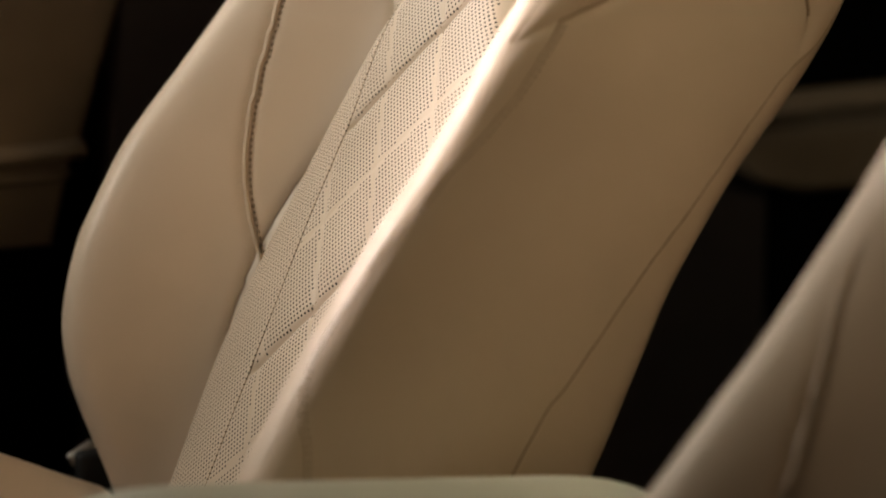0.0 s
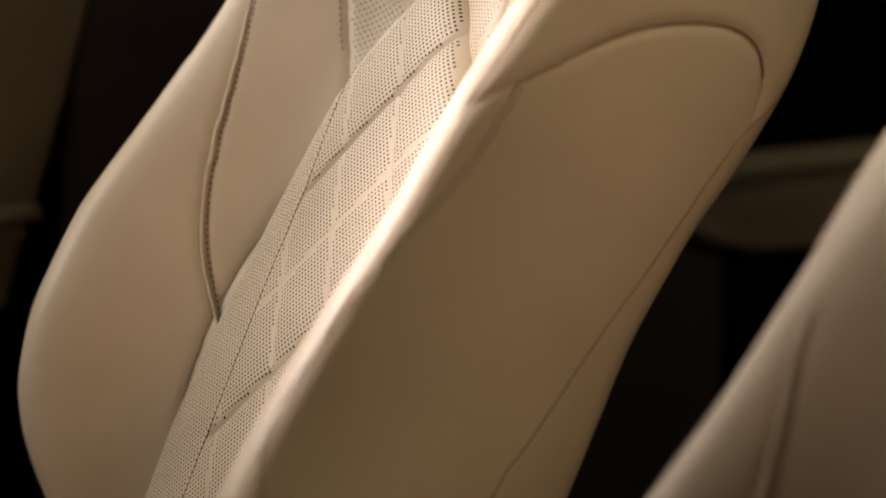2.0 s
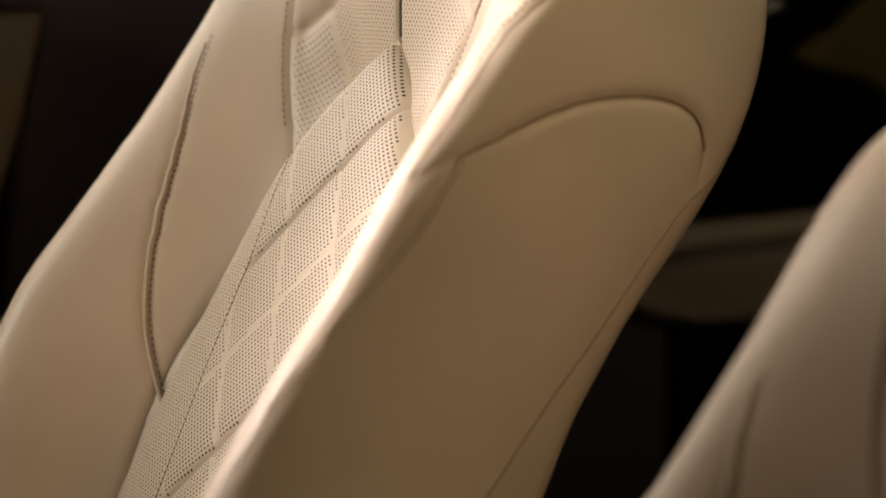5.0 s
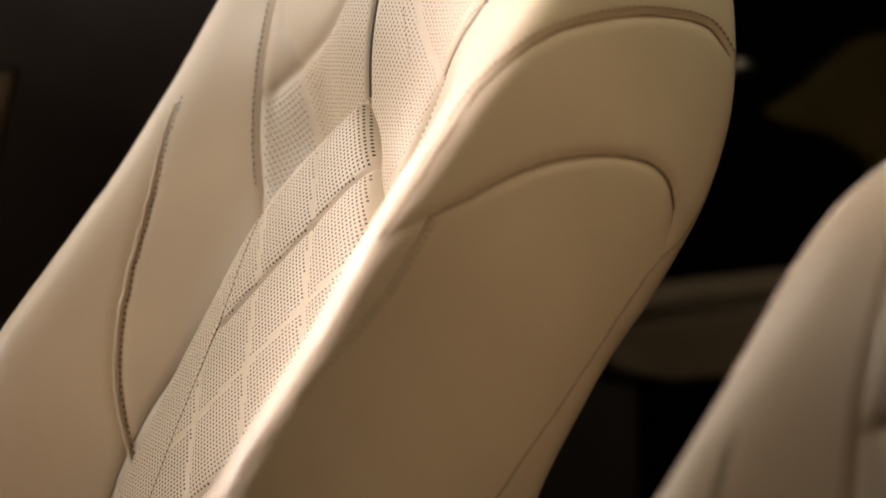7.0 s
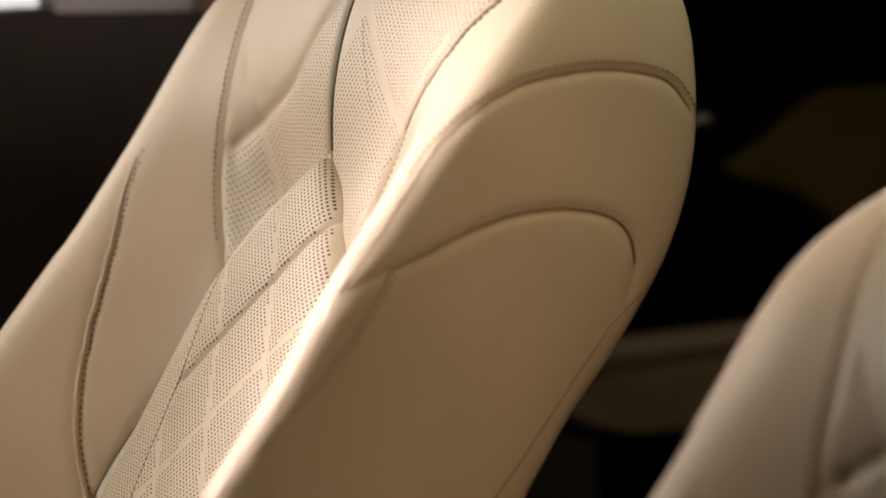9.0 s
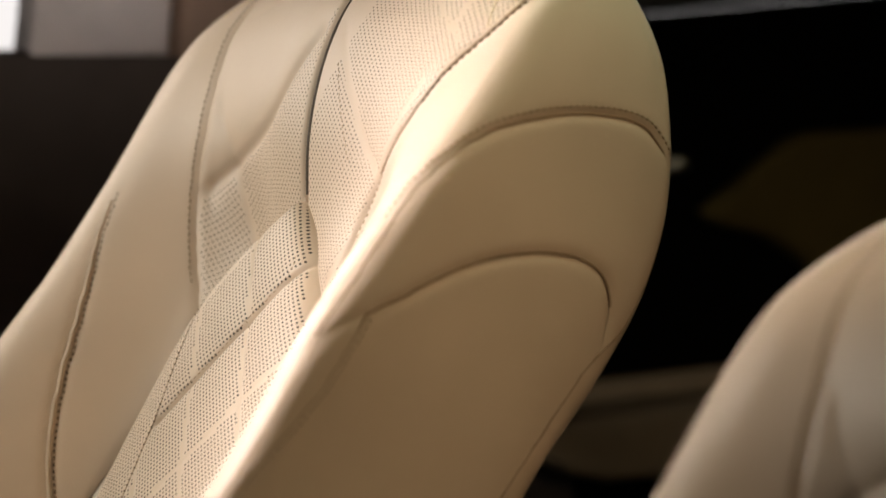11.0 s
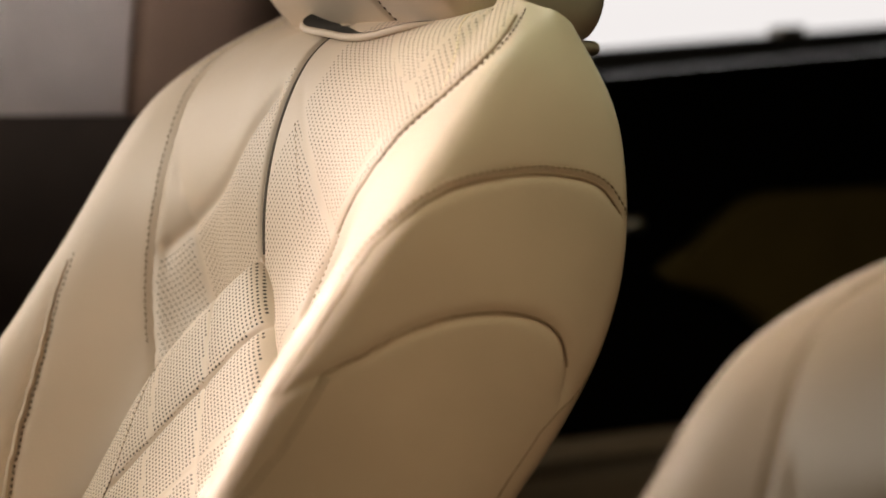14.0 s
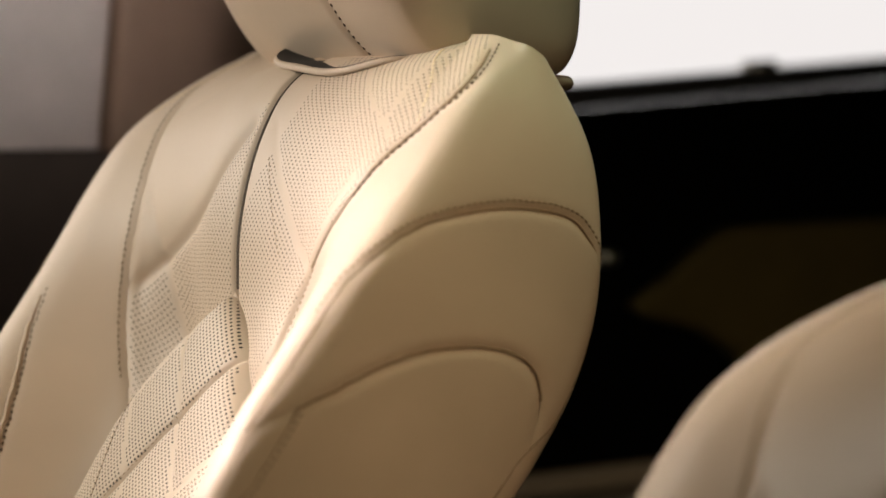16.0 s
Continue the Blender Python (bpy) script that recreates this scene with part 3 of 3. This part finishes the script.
    mesh_object("centre_seam", *tube(to_seat(np.array(middle)), 0.0024), SEAM_SHADE, seat, "dark brown centre seam")
    return seat


# ---------------------------------------------------------------- headrest
def headrest():
    """A padded block on the world's upright: rounded front, flat sides with a seam, a lip at the rear edge. Axes: x backward, y across, z up, base at the origin."""
    hr = tagged(new("headrest"), "cream leather headrest with dark-stitched side seams", "headrest", "headrests")
    outline = smooth_curve([(0.09, 0.0), (0.048, 0.003), (0.004, 0.030), (-0.034, 0.076), (-0.052, 0.12), (-0.035, 0.18), (0.02, 0.215), (0.10, 0.212),
                            (0.17, 0.18), (0.197, 0.12), (0.199, 0.05), (0.190, 0.012), (0.165, -0.002), (0.09, 0.0)], 140)[:-1]
    mid = np.array([0.085, 0.11])
    half_y, seam_y = 0.143, 0.066
    ys = np.concatenate([np.linspace(0, seam_y, 30), np.linspace(seam_y, half_y, 26)[1:]])
    rings, sewn = [], []
    for y in ys:
        # the front bows forward in the middle; the ends close with a round edge
        e = max(0.0, (y - 0.100) / (half_y - 0.100))
        shrink = 1 - 0.16 * (1 - math.sqrt(max(0.0, 1 - e * e)))
        if y > half_y - 1e-6:
            shrink *= 0.995
        p = mid + (outline - mid) * shrink
        p[:, 0] += 0.018 * (y / half_y) ** 2 * np.clip((0.06 - outline[:, 0]) / 0.1, 0, 1)
        g = -0.003 * math.exp(-((y - seam_y) / 0.003) ** 2)
        rings.append(p)
        sewn.append(p + (p - mid) / np.linalg.norm(p - mid, axis=1)[:, None] * g)
    m = len(outline)

    def strip(i0, i1, sides, cap):
        verts, faces = [], []
        for side in sides:
            base = len(verts)
            for i in range(i0, i1 + 1):
                verts += [(a, side * ys[i], b) for a, b in (rings[i] if side > 0 else sewn[i])]
            for i in range(i1 - i0):
                for k in range(m):
                    f = (base + i * m + k, base + i * m + (k + 1) % m, base + (i + 1) * m + (k + 1) % m, base + (i + 1) * m + k)
                    faces.append(f if side > 0 else f[::-1])
            if cap:
                last = base + (i1 - i0) * m
                inner = rings[i1]
                for step, scale in enumerate((0.93, 0.8, 0.5)):
                    row = len(verts)
                    verts += [(mid[0] + (a - mid[0]) * scale, side * (half_y + 0.002 + 0.002 * step), mid[1] + (b - mid[1]) * scale) for a, b in inner]
                    for k in range(m):
                        f = (last + k, last + (k + 1) % m, row + (k + 1) % m, row + k)
                        faces.append(f if side > 0 else f[::-1])
                    last = row
                f = tuple(last + k for k in range(m))
                faces.append(f if side > 0 else f[::-1])
        return verts, faces

    mesh_object("front_cover", *strip(0, 29, (1, -1), False), LEATHER, hr)
    for side in (1, -1):
        mesh_object("side_panel", *strip(29, len(ys) - 1, (side,), True), LEATHER, hr)
    line = [(rings[31][k % m][0] - 0.0003, -(ys[31] + 0.0002), rings[31][k % m][1] - 0.0003) for k in range(m + 1)]
    stitches("stitching", line, hr, 0.0034, 0.0034, 0.0008, THREAD_DARK)
    lip = smooth_curve([(0.150, -0.128, -0.002), (0.178, -0.130, -0.003), (0.188, -0.110, -0.004), (0.189, 0.0, -0.004), (0.188, 0.110, -0.004), (0.178, 0.130, -0.003), (0.150, 0.128, -0.002)], 60)
    mesh_object("rear_lip", *tube(lip, 0.006, 10), SHELL, hr)
    for side in (1, -1):
        post = bmesh.new()
        bmesh.ops.create_cone(post, cap_ends=True, segments=16, radius1=0.006, radius2=0.006, depth=0.09, matrix=pose(0.075, side * 0.06, -0.02))
        part("post", post, CHROME, hr)
    return hr


def headrest_collar(parent):
    """The rim of the recess under the headrest, with a black sheet as the shade of its opening."""
    rim = smooth_curve([(0.045, 0.075, 0.668), (0.005, 0.068, 0.655), (-0.018, 0.056, 0.642), (-0.034, 0.036, 0.624), (-0.038, 0.0, 0.615), (-0.036, -0.04, 0.611), (-0.028, -0.080, 0.614), (-0.010, -0.115, 0.634), (0.03, -0.128, 0.652)], 70)
    rim = rim + np.array([[0.0, 0.0, 0.0007 * math.sin(k * 0.4)] for k in range(70)])
    mesh_object("collar", *tube(rim, 0.0032, 12), LEATHER, parent, "folded leather rim of the headrest recess")
    # black sheet behind the rim, standing in for the gap's shade
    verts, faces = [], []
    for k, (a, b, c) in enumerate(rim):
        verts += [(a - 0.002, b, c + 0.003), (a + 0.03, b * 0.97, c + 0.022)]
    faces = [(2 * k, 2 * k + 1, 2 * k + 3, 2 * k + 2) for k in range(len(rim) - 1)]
    mesh_object("recess", verts, faces, BLACK, parent, "black sheet for the shade under the headrest")


MAIN = Matrix.Translation((0.717, 1.717, 0.593)) @ pose(0, 0, 0, 0, 28, 0)
seat_main = backrest()
headrest_collar(seat_main)
seat_main.matrix_world = MAIN
head = headrest()
head.matrix_world = pose(0.991, 1.717, 1.143)
NEAR_SEAT = Matrix.Translation((0.738, 0.93, 0.430)) @ pose(0, 0, 0, 0, 31.0, 0)
seat_near = copy_thing(seat_main, NEAR_SEAT)
tagged(seat_near, "cream leather driver seat backrest reclined beside the console", "car seat")


# ---------------------------------------------------------------- seat cushions
def seat_cushion():
    """The seat the backrest stands on: a pad between two raised bolsters. Axes: x backward, y across, z up."""
    c = tagged(new("seat_cushion"), "cream leather seat cushion with raised side bolsters", "car seat", "seat cushions")
    xs, ys = np.linspace(-0.55, 0.02, 40), np.linspace(-0.262, 0.262, 81)

    def height(x, y):
        a = abs(y)
        pad = 0.0 - 0.02 * (a / 0.14) ** 2 if a < 0.14 else -0.02
        bol = 0.075 * math.exp(-((a - 0.212) / 0.042) ** 2) * min(1.0, max(0.12, (0.04 - x) / 0.16))
        end = -0.10 * max(0.0, (a - 0.225) / 0.037) ** 2 - 0.09 * max(0.0, (-0.46 - x) / 0.09) ** 2
        return max(pad, -0.02) + bol + end + 0.02 * (-x / 0.55)

    def field(name, y0, y1, mat):
        cols = [y for y in ys if y0 - 1e-6 <= y <= y1 + 1e-6]
        verts = [(x, y, height(x, y) - 0.003 * math.exp(-(min(y - y0, y1 - y) / 0.004) ** 2)) for x in xs for y in cols]
        n = len(cols)
        verts += [(x, y, -0.18) for x in xs for y in (cols[0], cols[-1])]
        faces = [(i * n + j, (i + 1) * n + j, (i + 1) * n + j + 1, i * n + j + 1) for i in range(len(xs) - 1) for j in range(n - 1)]
        k = len(xs) * n
        faces += [(i * n, k + 2 * i, k + 2 * i + 2, (i + 1) * n) for i in range(len(xs) - 1)]
        faces += [(i * n + n - 1, (i + 1) * n + n - 1, k + 2 * i + 3, k + 2 * i + 1) for i in range(len(xs) - 1)]
        faces.append([j for j in range(n)] + [k + 1, k])
        return mesh_object(name, verts, faces, mat, c)

    field("pad", -0.144, 0.144, LEATHER)
    field("bolster", 0.144, 0.262, LEATHER)
    field("bolster", -0.262, -0.144, LEATHER)
    part("base", box((0.5, 0.46, 0.22), (-0.26, 0, -0.24), 0.02), BLACK, c, "black plastic seat base")
    hinge = part("hinge_cover", box((0.05, 0.02, 0.05), (0.035, 0.268, -0.015), 0.008), BLACK, c, "black plastic hinge cover")
    part("bracket", box((0.03, 0.012, 0.016), (0.02, 0.276, 0.004), 0.004, turn=(0, -28, 0)), CHROME, hinge, "polished metal bracket")
    return c


cushion_main = seat_cushion()
cushion_main.matrix_world = pose(0.60, 1.717, 0.432)
cushion_near = copy_thing(cushion_main, pose(0.64, 0.93, 0.24))


# ---------------------------------------------------------------- centre console
def console():
    c = tagged(new("centre_console"), "cream leather centre console with padded armrest lid", "console")
    part("body", box((0.72, 0.19, 0.44), (-0.16, 0, -0.27), 0.02), SHELL, c, "brown console body")
    lid = bmesh.new()
    bmesh.ops.create_grid(lid, x_segments=30, y_segments=16, size=0.5)
    for v in lid.verts:
        x, y = v.co.x, v.co.y
        v.co = (x * 0.52, y * 0.21, 0.012 - 0.035 * abs(2 * y) ** 6 - 0.05 * abs(2 * x) ** 8 - 0.128 * x * 0.52)
    rim = bmesh.ops.extrude_edge_only(lid, edges=[e for e in lid.edges if e.is_boundary])
    for v in [g for g in rim["geom"] if isinstance(g, bmesh.types.BMVert)]:
        v.co.z -= 0.03
    part("lid", lid, GREY_HIDE, c, "padded cream leather lid")
    part("latch", box((0.03, 0.10, 0.012), (-0.235, 0, -0.05), 0.004), CHROME, c)
    return c


centre = console()
centre.matrix_world = pose(0.645, 1.325, 0.577)


# ---------------------------------------------------------------- far side of the cabin
SIDE = 2.40


def wall_piece(name, outline, depth, mat, label, category, bevel=0.012, y=SIDE, parent=None, kind="structure"):
    """A flat trim piece: an outline in (x, z) given thickness away from the cabin, its edges rounded."""
    bm = bmesh.new()
    face = bm.faces.new([bm.verts.new((a, y, b)) for a, b in outline])
    out = bmesh.ops.extrude_face_region(bm, geom=[face])
    for v in [g for g in out["geom"] if isinstance(g, bmesh.types.BMVert)]:
        v.co.y += depth
    bmesh.ops.recalc_face_normals(bm, faces=bm.faces)
    if bevel:
        bmesh.ops.bevel(bm, geom=[e for e in bm.edges if all(abs(v.co.y - y) < 1e-5 for v in e.verts)], offset=bevel, segments=4, profile=0.5, affect="EDGES")
    ob = part(name, bm, mat, parent, label, smooth=False)
    for p in ob.data.polygons:
        p.use_smooth = True
    if parent is None:
        tagged(ob, label, category, kind=kind)
    return ob


def bar(name, points, radius, squash, mat, parent=None, label=""):
    """A padded bar along points, flatter than wide."""
    v, f = tube(smooth_curve(points, 50), radius, 16)
    c = np.repeat(smooth_curve(points, 50), 16, axis=0)
    v = c + (v - c) * np.array([1, squash[0], squash[1]])
    f = f + [tuple(range(16)), tuple(range(len(v) - 16, len(v)))]
    return mesh_object(name, v, f, mat, parent, label)


# front door, with its arm ridge and lower pocket
front_door = wall_piece("door_1", [(-0.7, 0.545), (0.722, 0.545), (0.745, 0.63), (0.762, 0.67), (0.812, 0.82), (0.848, 0.955), (-0.7, 0.965)], 0.07, TRIM,
                        "tan leather front door panel with stitched arm ridge", "door")
bar("arm_ridge", [(-0.7, 2.398, 0.640), (0.2, 2.392, 0.646), (0.72, 2.392, 0.652), (0.752, 2.40, 0.655)], 0.013, (0.9, 0.8), TRIM, front_door)
bar("arm_ridge", [(-0.7, 2.398, 0.618), (0.2, 2.394, 0.622), (0.70, 2.394, 0.626), (0.742, 2.40, 0.629)], 0.008, (0.9, 0.8), TRIM, front_door)
wall_piece("door_pocket", [(-0.7, 0.12), (0.70, 0.12), (0.722, 0.541), (-0.7, 0.541)], 0.05, DARK, "lower door recess, near black for its shade", "door", y=SIDE + 0.03)
# pillar between the doors: dark below, pale fabric above, tan belt cover
wall_piece("pillar_lower", [(0.728, 0.10), (1.70, 0.10), (1.70, 1.083), (0.93, 1.083), (0.70, 1.060), (0.70, 0.958), (0.857, 0.955), (0.815, 0.81)], 0.08, PILLAR, "dark brown lower pillar trim", "pillar", y=SIDE + 0.025)
wall_piece("pillar_upper", [(0.95, 1.075), (1.12, 1.075), (1.175, 1.60), (1.02, 1.60)], 0.06, CLOTH, "pale grey fabric pillar trim", "pillar", y=SIDE + 0.02)
wall_piece("belt_cover", [(1.120, 1.075), (1.36, 1.075), (1.42, 1.60), (1.179, 1.60)], 0.07, TAN, "tan leather belt cover on the pillar", "pillar", y=SIDE - 0.01)
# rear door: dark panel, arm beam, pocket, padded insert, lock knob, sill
rear_door = wall_piece("door_2", [(1.706, 0.10), (3.3, 0.10), (3.3, 1.235), (2.349, 1.165), (1.783, 1.12), (1.365, 1.085), (1.706, 1.078)], 0.08, DARK, "near-black rear door panel with shade in its colour", "door", y=SIDE + 0.03)
bar("arm_beam", [(1.55, 2.38, 0.634), (1.70, 2.36, 0.640), (1.95, 2.35, 0.645), (2.5, 2.35, 0.650), (3.2, 2.36, 0.655)], 0.018, (2.0, 0.95), TRIM, rear_door, "tan leather arm beam")
wall_piece("pocket", [(1.60, 0.606), (1.615, 0.57), (1.66, 0.535), (1.72, 0.519), (1.85, 0.516), (2.6, 0.53), (2.6, 0.612)], 0.05, TRIM, "tan leather below the arm beam", "door", y=SIDE - 0.02, parent=rear_door)
wall_piece("insert_panel", [(1.896, 0.862), (2.045, 0.955), (2.08, 0.963), (3.2, 0.985), (3.2, 0.60), (2.16, 0.70), (2.062, 0.795), (2.0, 0.825), (1.93, 0.842)], 0.04, OLIVE,
           "dark olive padded door insert", "door", y=SIDE + 0.0, parent=rear_door)
part("lock_knob", box((0.035, 0.02, 0.018), (1.845, SIDE + 0.01, 0.928), 0.006), CHROME, rear_door, "brushed metal lock lever")
wall_piece("sill", [(1.368, 1.088), (1.783, 1.124), (2.349, 1.169), (3.3, 1.24), (3.3, 1.275), (2.349, 1.200), (1.783, 1.156), (1.368, 1.123)], 0.05, SILL, "dark grey window sill trim", "window sill", y=SIDE + 0.03)
part("sill_clip", box((0.05, 0.03, 0.016), (2.13, SIDE + 0.03, 1.187), 0.005, turn=(0, -4, 0)), CHROME, None)
tagged(bpy.data.objects["sill_clip"], "small bright clip on the window sill", "clip")

# cabin shell, unseen parts added to close it and block light; bright outside
# dark sheet added behind doors and pillar so no sky shows in gaps
tagged(part("wall_side", box((4.2, 0.04, 0.98), (1.35, 2.60, 0.53)), DARK, smooth=False), "dark backing sheet filling the gaps beside the doors", "wall", kind="structure")
tagged(part("floor", box((4.6, 3.0, 0.05), (1.5, 1.4, 0.02)), CARPET, smooth=False), "black carpet floor", "floor", kind="structure")
tagged(part("ceiling", box((2.6, 1.9, 0.04), (2.5, 1.55, 1.60)), LINER, smooth=False), "unseen grey roof added over the cabin", "ceiling", kind="structure")
tagged(part("wall_rear", box((0.06, 3.0, 1.6), (3.5, 1.4, 0.8)), DARK, smooth=False), "plain dark wall added to close the rear", "wall", kind="structure")
tagged(part("dashboard", box((0.5, 2.2, 0.75), (-0.45, 1.4, 0.60), 0.06), PILLAR), "unseen dark box added below the windscreen", "dashboard", kind="structure")
tagged(part("wall_front", box((0.06, 3.0, 0.8), (-0.75, 1.4, 0.4)), DARK, smooth=False), "plain dark wall added to close the front", "wall", kind="structure")
tagged(part("backdrop", box((7.0, 0.05, 3.0), (3.6, 5.2, 1.9)), GLOW, smooth=False), "bright white outdoors behind the side windows", "backdrop", kind="structure")
